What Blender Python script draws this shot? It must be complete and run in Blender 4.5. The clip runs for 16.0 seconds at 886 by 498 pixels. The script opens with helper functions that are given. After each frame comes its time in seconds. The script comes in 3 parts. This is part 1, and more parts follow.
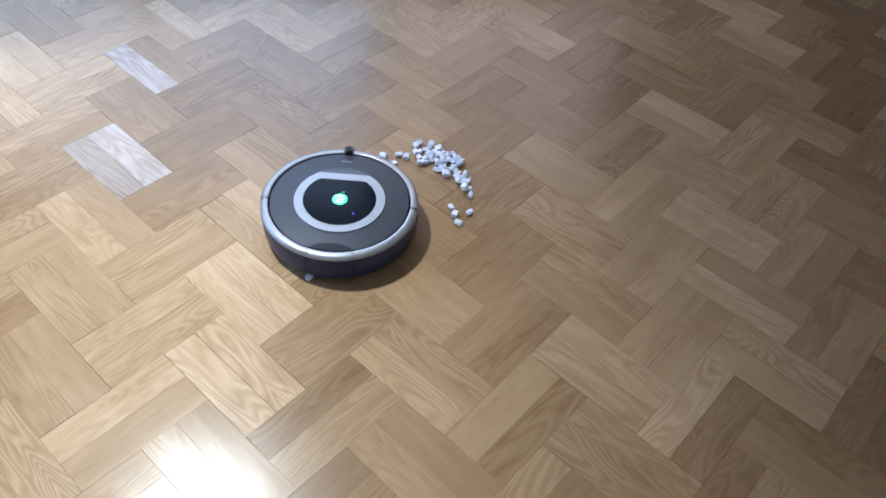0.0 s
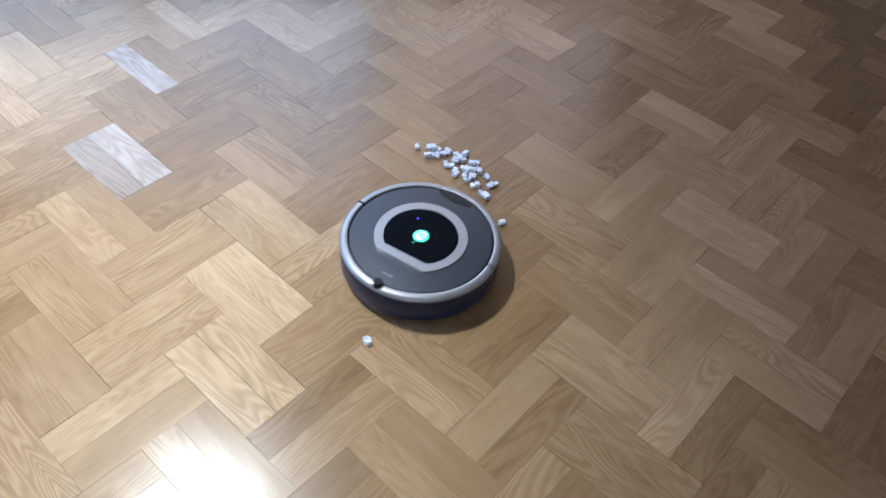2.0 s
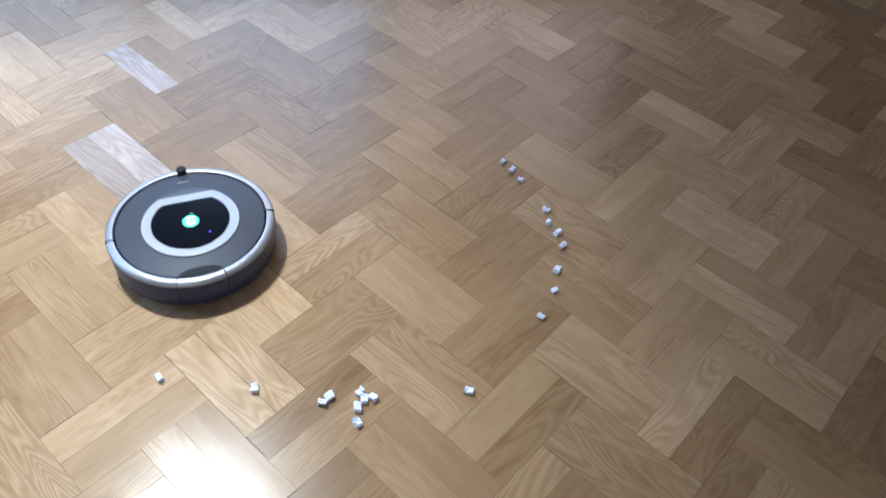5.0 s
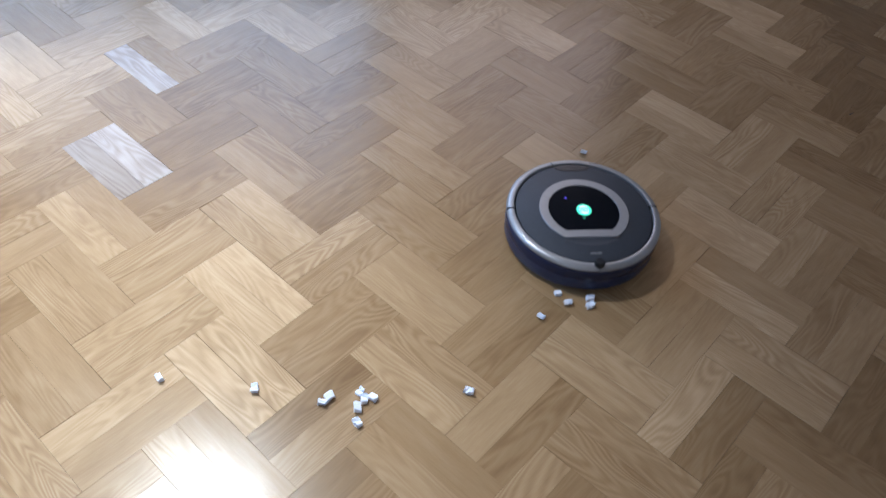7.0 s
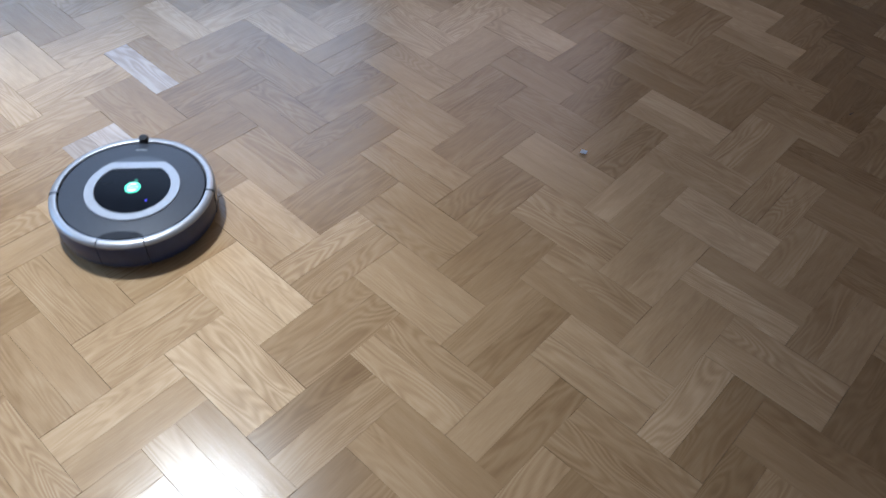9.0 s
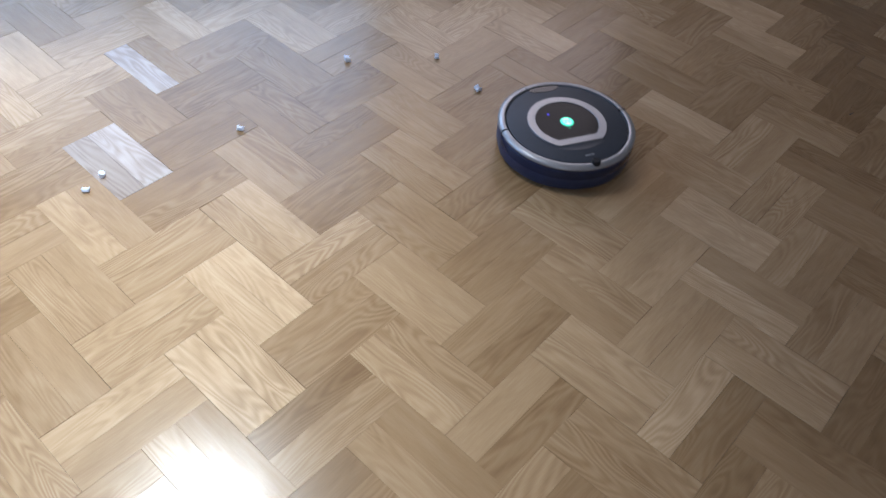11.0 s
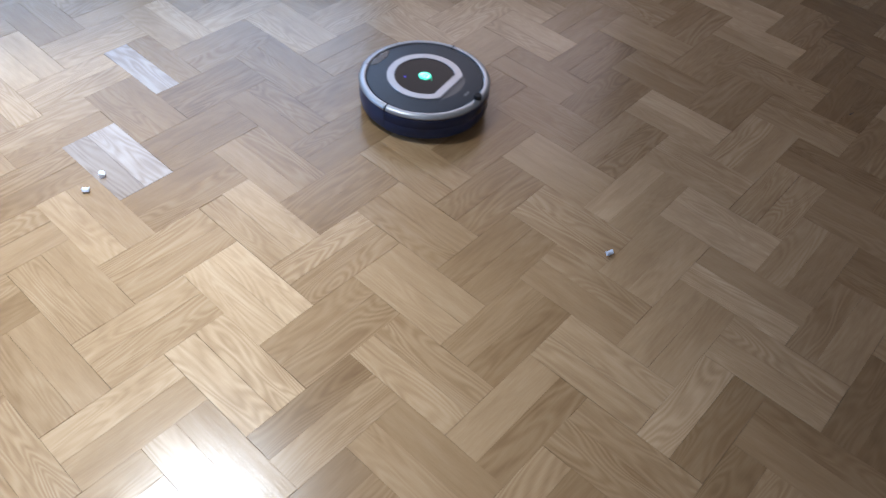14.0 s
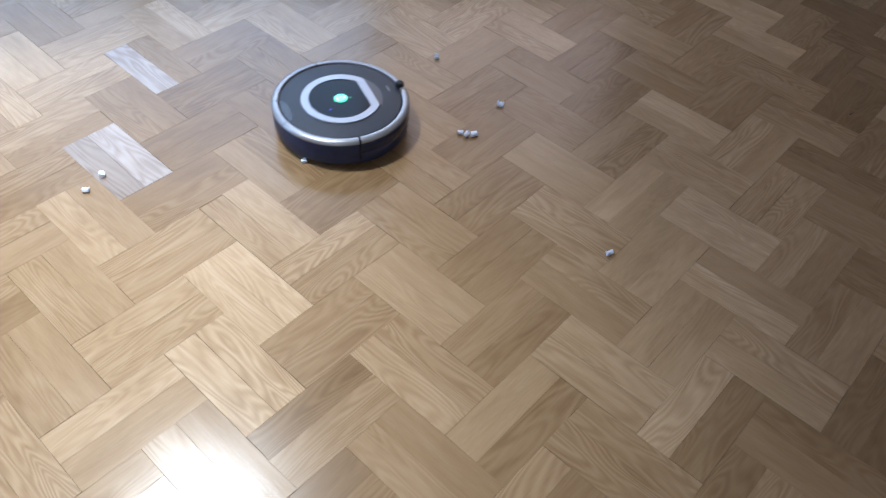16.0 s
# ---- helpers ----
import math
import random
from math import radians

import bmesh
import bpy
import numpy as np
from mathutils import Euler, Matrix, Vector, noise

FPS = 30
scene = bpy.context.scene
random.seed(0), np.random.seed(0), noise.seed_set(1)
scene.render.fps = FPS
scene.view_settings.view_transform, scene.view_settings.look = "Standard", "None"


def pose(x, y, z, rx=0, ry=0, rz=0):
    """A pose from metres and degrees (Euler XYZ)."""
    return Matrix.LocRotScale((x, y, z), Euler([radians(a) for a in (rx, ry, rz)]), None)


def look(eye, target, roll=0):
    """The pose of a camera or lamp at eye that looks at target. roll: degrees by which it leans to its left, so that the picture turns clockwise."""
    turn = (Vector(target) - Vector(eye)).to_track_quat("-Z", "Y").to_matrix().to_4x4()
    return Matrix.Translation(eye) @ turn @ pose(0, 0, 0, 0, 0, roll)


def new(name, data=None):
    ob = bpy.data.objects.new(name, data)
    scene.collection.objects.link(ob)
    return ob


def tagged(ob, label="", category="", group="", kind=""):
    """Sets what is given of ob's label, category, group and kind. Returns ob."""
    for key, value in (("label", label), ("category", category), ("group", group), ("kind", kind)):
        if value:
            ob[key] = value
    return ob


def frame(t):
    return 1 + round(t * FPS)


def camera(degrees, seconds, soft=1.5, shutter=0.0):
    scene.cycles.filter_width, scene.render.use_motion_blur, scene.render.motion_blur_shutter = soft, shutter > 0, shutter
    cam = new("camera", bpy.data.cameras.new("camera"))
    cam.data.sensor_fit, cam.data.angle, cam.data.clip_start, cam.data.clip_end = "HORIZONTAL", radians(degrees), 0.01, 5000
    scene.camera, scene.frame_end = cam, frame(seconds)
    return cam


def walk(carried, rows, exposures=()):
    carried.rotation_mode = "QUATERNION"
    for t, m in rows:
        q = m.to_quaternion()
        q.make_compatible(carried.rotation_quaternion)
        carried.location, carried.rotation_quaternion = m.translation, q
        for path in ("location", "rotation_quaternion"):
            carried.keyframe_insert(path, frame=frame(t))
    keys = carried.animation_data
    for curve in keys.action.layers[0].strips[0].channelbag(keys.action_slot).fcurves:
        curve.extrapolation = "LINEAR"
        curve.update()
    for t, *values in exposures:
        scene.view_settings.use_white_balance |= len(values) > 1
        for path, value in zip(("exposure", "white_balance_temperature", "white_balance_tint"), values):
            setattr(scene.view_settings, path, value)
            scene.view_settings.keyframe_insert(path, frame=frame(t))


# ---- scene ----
# A robot vacuum cleaner sweeps spiral rounds over a herringbone oak floor.
# ---------------------------------------------------------------- camera
cam = camera(59.8, 16.0, soft=1.5, shutter=0.25)
EYE = pose(0, 0, 1.2565, 42.427) @ pose(0, 0, 0, 0, 0, 5.32)
walk(cam, [(0.0, EYE), (16.0, EYE)], exposures=[(0.0, 0.0), (7.9, 0.0), (8.2, -0.15), (8.5, -0.58), (8.8, -0.4), (9.0, -0.26), (9.5, -0.08), (10.2, 0.0),
                                                             (12.1, 0.0), (12.5, -0.12), (13.0, -0.06), (13.5, 0.0), (16.0, 0.0)])

# ---------------------------------------------------------------- light
world = bpy.data.worlds.new("sky")
scene.world = world
world.use_nodes = True
wt = world.node_tree
sky = wt.nodes.new("ShaderNodeTexSky")
sky.sky_type = "NISHITA"
sky.sun_disc = False
sky.sun_elevation, sky.sun_rotation = radians(40), radians(150)
wt.links.new(sky.outputs[0], wt.nodes["Background"].inputs[0])
wt.nodes["Background"].inputs[1].default_value = 0.10

LAMP = (-0.97, 1.42, 2.30)


def lamp(name, kind, energy, colour, m, **sizes):
    data = bpy.data.lights.new(name, kind)
    data.energy, data.color = energy, colour
    for key, value in sizes.items():
        if key == "radius":
            data.shadow_soft_size = value
        if key == "cone":
            data.spot_size, data.spot_blend = radians(value), 1.0
        if key == "wide":
            data.spread = radians(125)
            data.shape, data.size = "RECTANGLE", value
        if key == "high":
            data.size_y = value
    ob = new(name, data)
    ob.matrix_world = m
    return ob


lamp("bulb_light", "SPOT", 350, (0.76, 0.88, 1.0), look(LAMP, (-0.95, 0.64, 0.0)), radius=0.05, cone=76)
# the bulb's stray light through the shade
lamp("shade_light", "POINT", 13.5, (1.0, 0.85, 0.73), pose(LAMP[0], LAMP[1], LAMP[2] - 0.02), radius=0.06)
# the sky's light in the window openings
lamp("window_light", "AREA", 5, (0.62, 0.76, 1.0), look((-0.3, -2.37, 1.52), (-0.3, 1.0, 0.6)), wide=1.15, high=1.2)
# (the right-hand light is an unseen fill, added to soften the sheen's edge)
lamp("window_light", "AREA", 46, (0.44, 0.64, 1.0), look((-1.85, 3.78, 1.75), (-1.9, 0.0, 0.9)), wide=2.6, high=1.65)
lamp("window_light", "AREA", 7.5, (1.0, 0.86, 0.90), look((0.16, 3.78, 1.52), (0.0, 0.0, 0.8)), wide=1.4, high=1.2)

# (and in the opening of the west wall)
lamp("window_light", "AREA", 30, (0.28, 0.55, 1.0), look((-3.37, 1.25, 1.52), (-1.6, 1.15, 0.0)), wide=1.7, high=1.2)

# ---------------------------------------------------------------- materials


def material(name):
    m = bpy.data.materials.new(name)
    m.use_nodes = True
    return m, m.node_tree.nodes, m.node_tree.links, m.node_tree.nodes["Principled BSDF"]


def ramp(nodes, stops):
    n = nodes.new("ShaderNodeValToRGB")
    e = n.color_ramp.elements
    while len(e) < len(stops):
        e.new(0.5)
    for el, (at, c) in zip(e, stops):
        el.position, el.color = at, (*c, 1)
    return n


def math_node(nodes, links, op, a, b=None):
    n = nodes.new("ShaderNodeMath")
    n.operation = op
    for i, v in enumerate((a, b)):
        if v is None:
            continue
        if isinstance(v, (int, float)):
            n.inputs[i].default_value = v
        else:
            links.new(v, n.inputs[i])
    return n.outputs[0]


def oak(name, dark, mid, pale):
    """Lacquered oak: grain runs along the plank's own length."""
    m, nodes, links, b = material(name)
    uv = nodes.new("ShaderNodeUVMap")
    uv.uv_map = "grain"
    info, geo = nodes.new("ShaderNodeObjectInfo"), nodes.new("ShaderNodeNewGeometry")
    r = math_node(nodes, links, "FRACT", math_node(nodes, links, "ADD", info.outputs["Random"], geo.outputs["Random Per Island"]))
    shift = nodes.new("ShaderNodeCombineXYZ")
    links.new(math_node(nodes, links, "MULTIPLY", r, 7.3), shift.inputs[0])
    links.new(math_node(nodes, links, "MULTIPLY", r, 31.7), shift.inputs[1])
    links.new(math_node(nodes, links, "MULTIPLY", r, 53.1), shift.inputs[2])
    move = nodes.new("ShaderNodeVectorMath")
    move.operation = "ADD"
    links.new(uv.outputs[0], move.inputs[0])
    links.new(shift.outputs[0], move.inputs[1])

    def mapped(sx, sy):
        n = nodes.new("ShaderNodeMapping")
        n.inputs["Scale"].default_value = (sx, sy, 1)
        links.new(move.outputs[0], n.inputs[0])
        return n.outputs[0]

    def noisy(vec, scale, detail, rough=0.55, dist=0.0):
        n = nodes.new("ShaderNodeTexNoise")
        n.inputs["Scale"].default_value, n.inputs["Detail"].default_value = scale, detail
        n.inputs["Roughness"].default_value, n.inputs["Distortion"].default_value = rough, dist
        links.new(vec, n.inputs["Vector"])
        return n.outputs["Fac"]

    def mix(*terms):
        total = 0.5
        for value, gain in terms:
            total = math_node(nodes, links, "ADD", total, math_node(nodes, links, "MULTIPLY", math_node(nodes, links, "SUBTRACT", value, 0.5), gain))
        return total

    # year rings: the contour lines of a slow swell, drawn out along the plank, strong on some planks and faint on others
    swell = noisy(mapped(2.6, 15), 1.0, 1.5, 0.45, 0.35)
    lines = math_node(nodes, links, "SINE", math_node(nodes, links, "MULTIPLY", swell, 115.0))
    strong = math_node(nodes, links, "MULTIPLY", math_node(nodes, links, "FRACT", math_node(nodes, links, "MULTIPLY", r, 17.7)), 0.22)
    patchy = noisy(mapped(9, 30), 1.0, 2)
    rings = math_node(nodes, links, "MULTIPLY", math_node(nodes, links, "MULTIPLY", lines, strong), patchy)
    streak = noisy(mapped(3.5, 48), 1.0, 4, 0.6)
    fine = noisy(mapped(28, 380), 1.0, 3)
    cloud = noisy(mapped(5, 16), 1.0, 4, 0.55, 0.8)
    a = math_node(nodes, links, "ADD", mix((streak, 0.30), (cloud, 0.46), (fine, 0.22)), rings)
    col = ramp(nodes, [(0.22, dark), (0.52, mid), (0.86, pale)])
    links.new(a, col.inputs[0])
    # the plank's own tone, with some sheen and lamp glow put into it
    tone = nodes.new("ShaderNodeMix")
    tone.data_type, tone.blend_type = "RGBA", "MULTIPLY"
    tone.inputs[0].default_value = 1.0
    links.new(col.outputs[0], tone.inputs[6])
    links.new(info.outputs["Color"], tone.inputs[7])
    links.new(tone.outputs[2], b.inputs["Base Color"])
    rough = nodes.new("ShaderNodeMapRange")
    rough.inputs["To Min"].default_value, rough.inputs["To Max"].default_value = 0.175, 0.29
    links.new(math_node(nodes, links, "ADD", math_node(nodes, links, "MULTIPLY", streak, 0.6),
                        math_node(nodes, links, "MULTIPLY", cloud, 0.4)), rough.inputs["Value"])
    links.new(rough.outputs[0], b.inputs["Roughness"])
    b.inputs["Anisotropic"].default_value = 0.25
    tan = nodes.new("ShaderNodeTangent")
    tan.direction_type, tan.uv_map = "UV_MAP", "grain"
    links.new(tan.outputs[0], b.inputs["Tangent"])
    b.inputs["Specular IOR Level"].default_value = 0.34
    bump = nodes.new("ShaderNodeBump")
    bump.inputs["Strength"].default_value, bump.inputs["Distance"].default_value = 0.12, 0.0012
    links.new(math_node(nodes, links, "ADD", fine, streak), bump.inputs["Height"])
    links.new(bump.outputs[0], b.inputs["Normal"])
    return m


def plain(name, colour, rough=0.5, metal=0.0, spread=0.06, scale=40, bump=0.0, glow=None, coat=0.0, shine=0.5):
    """A surface of one colour with fine mottling and uneven gloss."""
    m, nodes, links, b = material(name)
    tc = nodes.new("ShaderNodeTexCoord")
    n = nodes.new("ShaderNodeTexNoise")
    n.inputs["Scale"].default_value, n.inputs["Detail"].default_value = scale, 5
    links.new(tc.outputs["Object"], n.inputs["Vector"])
    lo, hi = [max(0, c * (1 - spread)) for c in colour], [min(1, c * (1 + spread)) for c in colour]
    col = ramp(nodes, [(0.3, lo), (0.7, hi)])
    links.new(n.outputs["Fac"], col.inputs[0])
    links.new(col.outputs[0], b.inputs["Base Color"])
    mr = nodes.new("ShaderNodeMapRange")
    mr.inputs["To Min"].default_value, mr.inputs["To Max"].default_value = rough * 0.85, min(1, rough * 1.15)
    links.new(n.outputs["Fac"], mr.inputs["Value"])
    links.new(mr.outputs[0], b.inputs["Roughness"])
    b.inputs["Metallic"].default_value = metal
    b.inputs["Specular IOR Level"].default_value = shine
    b.inputs["Coat Weight"].default_value = coat
    b.inputs["Coat Roughness"].default_value = 0.06
    if bump:
        bp = nodes.new("ShaderNodeBump")
        bp.inputs["Strength"].default_value, bp.inputs["Distance"].default_value = bump, 0.001
        links.new(n.outputs["Fac"], bp.inputs["Height"])
        links.new(bp.outputs[0], b.inputs["Normal"])
    if glow:
        b.inputs["Emission Color"].default_value = (*glow[0], 1)
        b.inputs["Emission Strength"].default_value = glow[1]
    return m


OAK = oak("oak", (0.240, 0.137, 0.066), (0.352, 0.220, 0.115), (0.462, 0.314, 0.186))
# paler copy of the oak, with the window's reflection put into its colour
OAK_SHEEN = oak("oak_painted_sheen", (0.255, 0.182, 0.14), (0.405, 0.318, 0.265), (0.525, 0.438, 0.385))
JOINT = plain("joint_filler", (0.22, 0.15, 0.09), 0.9, spread=0.3)
PLASTER = plain("white_plaster", (0.70, 0.69, 0.67), 0.9, spread=0.03, scale=12, bump=0.1)
WHITE_PAINT = plain("white_paint", (0.8, 0.8, 0.78), 0.4, spread=0.03)
BUMPER = plain("bumper_plastic", (0.020, 0.031, 0.080), 0.34, spread=0.2, bump=0.05, shine=0.3)
BUMPER_GLOSS = plain("bumper_gloss", (0.014, 0.021, 0.054), 0.16, spread=0.1, shine=0.3)
BLACK = plain("black_plastic", (0.010, 0.010, 0.012), 0.55, spread=0.2, shine=0.25)
SILVER = plain("silver_lacquer", (0.36, 0.36, 0.38), 0.39, 0.65, spread=0.04, scale=90)
GREY_FACE = plain("grey_face_plastic", (0.042, 0.047, 0.060), 0.52, 0.15, spread=0.08, scale=150, bump=0.05, shine=0.34)
GLOSS_BLACK = plain("gloss_black_panel", (0.004, 0.005, 0.008), 0.14, spread=0.1, shine=0.10)
GREEN_GLOW = plain("green_button_glow", (0.1, 0.6, 0.45), 0.4, glow=((0.03, 0.9, 0.55), 1.0))
WHITE_GLOW = plain("white_button_glow", (0.6, 0.9, 0.85), 0.4, glow=((0.58, 1.0, 0.88), 1.5))
BLUE_GLOW = plain("blue_lamp_glow", (0.05, 0.05, 0.6), 0.4, glow=((0.08, 0.06, 1.0), 1.2))
CATCH_GLOSS = plain("catch_gloss", (0.020, 0.021, 0.025), 0.22, spread=0.1, shine=0.38)
RUBBER = plain("black_rubber", (0.02, 0.02, 0.02), 0.8, spread=0.3)
SATIN_GREY = plain("satin_grey_plastic", (0.044, 0.048, 0.060), 0.36, spread=0.06, scale=120)
DIM_GREEN = plain("dim_green_light", (0.02, 0.25, 0.15), 0.4, glow=((0.0, 0.35, 0.18), 0.5))
GREY_PRINT = plain("grey_print", (0.25, 0.26, 0.27), 0.5)
FOAM = plain("white_foam", (0.80, 0.83, 0.97), 0.85, spread=0.1, scale=300, bump=0.5)

# ---------------------------------------------------------------- builders


def finish(bm, name, mat, parent=None, smooth=False):
    me = bpy.data.meshes.new(name)
    bmesh.ops.recalc_face_normals(bm, faces=bm.faces)
    bm.to_mesh(me)
    bm.free()
    me.materials.append(mat)
    if smooth:
        for f in me.polygons:
            f.use_smooth = True
    ob = new(name, me)
    ob.parent = parent
    return ob


def part(name, bm, mat, parent, label="", smooth=False):
    ob = finish(bm, name, mat, parent, smooth)
    return tagged(ob, label) if label else ob


def box(bm, lo, hi, bevel=0.0):
    lo, hi = Vector(lo), Vector(hi)
    made = bmesh.ops.create_cube(bm, size=1, matrix=Matrix.LocRotScale((lo + hi) / 2, None, hi - lo))
    if bevel:
        edges = list({e for v in made["verts"] for e in v.link_edges})
        bmesh.ops.bevel(bm, geom=edges, offset=bevel, segments=2, affect="EDGES")
    return bm


def turned(bm, profile, steps=96, start=0.0, end=360.0, cap=False):
    """Turns a profile of (radius, height) about the z axis."""
    whole = end - start > 359.9
    rings = []
    for k in range(steps if whole else steps + 1):
        a = radians(start + (end - start) * k / steps)
        rings.append([bm.verts.new((rad * math.cos(a), rad * math.sin(a), z)) for rad, z in profile])
    n = len(rings)
    for k in range(n if whole else n - 1):
        p, q = rings[k], rings[(k + 1) % n]
        for i in range(len(profile) - 1):
            bm.faces.new((p[i], q[i], q[i + 1], p[i + 1]))
    if cap:
        bm.faces.new([r[0] for r in rings])
        bm.faces.new([r[-1] for r in rings])
    return bm


def smooth_by_angle(ob, degrees=35):
    """Smooth shading that keeps the sharp edges of a turned part."""
    bm = bmesh.new()
    bm.from_mesh(ob.data)
    for e in bm.edges:
        if len(e.link_faces) == 2 and e.calc_face_angle() > radians(degrees):
            e.smooth = False
    for f in bm.faces:
        f.smooth = True
    bm.to_mesh(ob.data)
    bm.free()
    return ob


# ---------------------------------------------------------------- the room
X0, X1, Y0, Y1, TOP = -3.4, 2.6, -2.4, 3.8, 2.9


def holed_wall(name, y0, y1, *holes):
    """A wall built round its window openings, which share sill and head."""
    t, bm, x = 0.18, bmesh.new(), X0 - 0.18
    for w0, w1, s0, s1 in holes:
        box(bm, (x, y0, -0.03), (w0, y1, TOP))
        box(bm, (w0, y0, -0.03), (w1, y1, s0))
        box(bm, (w0, y0, s1), (w1, y1, TOP))
        x = w1
    box(bm, (x, y0, -0.03), (X1 + t, y1, TOP))
    tagged(finish(bm, name, PLASTER), "white plastered wall with window openings", "wall", kind="structure")


def three_lights(name, y, hole, count, inward):
    w0, w1, s0, s1 = hole
    win = tagged(new(name), "white painted wooden window, daylight behind", "window", kind="structure")
    win.location = (0, y, 0)
    step = (w1 - w0) / count
    for k in range(count):
        a, b = w0 + step * k, w0 + step * (k + 1)
        bm = bmesh.new()
        for lo, hi in (((a, -0.03, s0), (a + 0.06, 0.03, s1)), ((b - 0.06, -0.03, s0), (b, 0.03, s1)),
                       ((a + 0.06, -0.03, s0), (b - 0.06, 0.03, s0 + 0.06)), ((a + 0.06, -0.03, s1 - 0.06), (b - 0.06, 0.03, s1))):
            box(bm, lo, hi)
        part("window_frame", bm, WHITE_PAINT, win)
    y0, y1 = sorted((inward * 0.09, inward * 0.16))
    part("window_sill", box(bmesh.new(), (w0, y0, s0 - 0.035), (w1, y1, s0 - 0.002), 0.004), WHITE_PAINT, win)
    return win


def room():
    t = 0.18
    tagged(finish(box(bmesh.new(), (X1, Y0, -0.03), (X1 + t, Y1, TOP)), "wall_east", PLASTER),
           "plain white plastered wall closing the room", "wall", kind="structure")
    bm = bmesh.new()
    for lo, hi in (((X0 - t, Y0, -0.03), (X0, 0.4, TOP)), ((X0 - t, 2.1, -0.03), (X0, Y1, TOP)),
                   ((X0 - t, 0.4, -0.03), (X0, 2.1, 0.9)), ((X0 - t, 0.4, 2.15), (X0, 2.1, TOP))):
        box(bm, lo, hi)
    tagged(finish(bm, "wall_west", PLASTER), "white plastered wall with a window opening", "wall", kind="structure")
    west = three_lights("window_3", 0, (-2.1, -0.4, 0.9, 2.15), 2, 1)
    west.matrix_basis = pose(X0 - 0.09, 0, 0, 0, 0, -90)
    holed_wall("wall_south", Y0 - t, Y0, (-0.9, 0.3, 0.9, 2.15))
    holed_wall("wall_north", Y1, Y1 + t, (-3.2, 0.9, 0.9, 2.6))
    three_lights("window_1", Y1 + 0.09, (-3.2, 0.9, 0.9, 2.6), 3, -1)
    three_lights("window_2", Y0 - 0.09, (-0.9, 0.3, 0.9, 2.15), 2, 1)
    tagged(finish(box(bmesh.new(), (X0 - t, Y0 - t, TOP), (X1 + t, Y1 + t, TOP + 0.15)), "ceiling", PLASTER),
           "plain white ceiling", "ceiling", kind="structure")
    grounds = finish(box(bmesh.new(), (-60, -60, -3.2), (60, 60, -3.0)), "ground", plain("garden_ground", (0.10, 0.13, 0.06), 0.95, spread=0.4, scale=2))
    tagged(grounds, "green garden ground outside the window", "ground", kind="structure")


room()


def ceiling_lamp():
    x, y, z = LAMP
    thing = tagged(new("ceiling_lamp"), "round opal glass lamp hanging from the ceiling, lit", "ceiling lamp")
    thing.location = (x, y, 0)
    part("rod", turned(bmesh.new(), [(0.006, z + 0.1), (0.006, TOP - 0.03)], 16), SILVER, thing, smooth=True)
    part("canopy", turned(bmesh.new(), [(0.001, TOP - 0.04), (0.05, TOP - 0.035), (0.055, TOP)], 32), WHITE_PAINT, thing, smooth=True)
    bell = [(0.012, z + 0.16), (0.05, z + 0.15), (0.12, z + 0.10), (0.15, z + 0.04), (0.147, z + 0.04), (0.117, z + 0.097), (0.05, z + 0.146)]
    part("shade", turned(bmesh.new(), bell, 48), WHITE_PAINT, thing, "white metal shade open below", smooth=True)


ceiling_lamp()

# ---------------------------------------------------------------- the parquet floor
TURN, FX, FY = -38.61, -0.5137, 0.8101
WIDE, LONG = 0.140, 0.2507          # a pair of planks side by side, and their length
# pairs that catch the window's sheen, painted paler, by row, column and direction: tone of the first and second plank
TONES = {(-3, -1, "H"): "WW", (-5, -1, "H"): "WM"}


# tone of each plank by row, partly painted sheen near the window and the lamp's pool: four letters a column (two planks
# each way), from a (dark) through m to y (pale)
FIRST_COLUMN = -2
SHADES = {
    -8: ".... .... .... .... .... .... ...m ...m",
    -7: ".... n.mo p.ps sors spss onmk ssmn ggmk",
    -6: "kl.. psop sslk ssnm qspo opgg qsnm hgkg",
    -5: "sr.. nkqn jjgg onhi liki lmgj mmmk hkgg",
    -4: ".q.. jink hhgg mlgg kkij qsnm nlpo ..ik",
    -3: ".m.. imkj mjij kmih opij pqrp kioo ....",
    -2: ".... pmln opnn klol oojk sspq llom ....",
    -1: ".... nnlj rspo onlk mnlj ropo jjmn ....",
    0: ".... mn.. rrqo omgl opnj ppqi ..hg ....",
    1: ".... no.. .ln. mkgj lmnj ljim .... ....",
}


def tint(i, j, kind, half):
    """The tone of one plank: darker oak is also redder."""
    column = SHADES.get(i, "").split()[j - FIRST_COLUMN:j - FIRST_COLUMN + 1] if j >= FIRST_COLUMN else []
    letter = column[0]["HV".index(kind) * 2 + half] if column else "."
    if letter == ".":
        letter = random.Random(i * 97 + j * 13 + half * 5 + len(kind) + ord(kind)).choice("jklmmnop")
    g = 2.0 ** ((ord(letter) - ord("m")) * 0.1)
    return (g ** 0.93, g ** 1.10, g ** 1.35, 1.0)


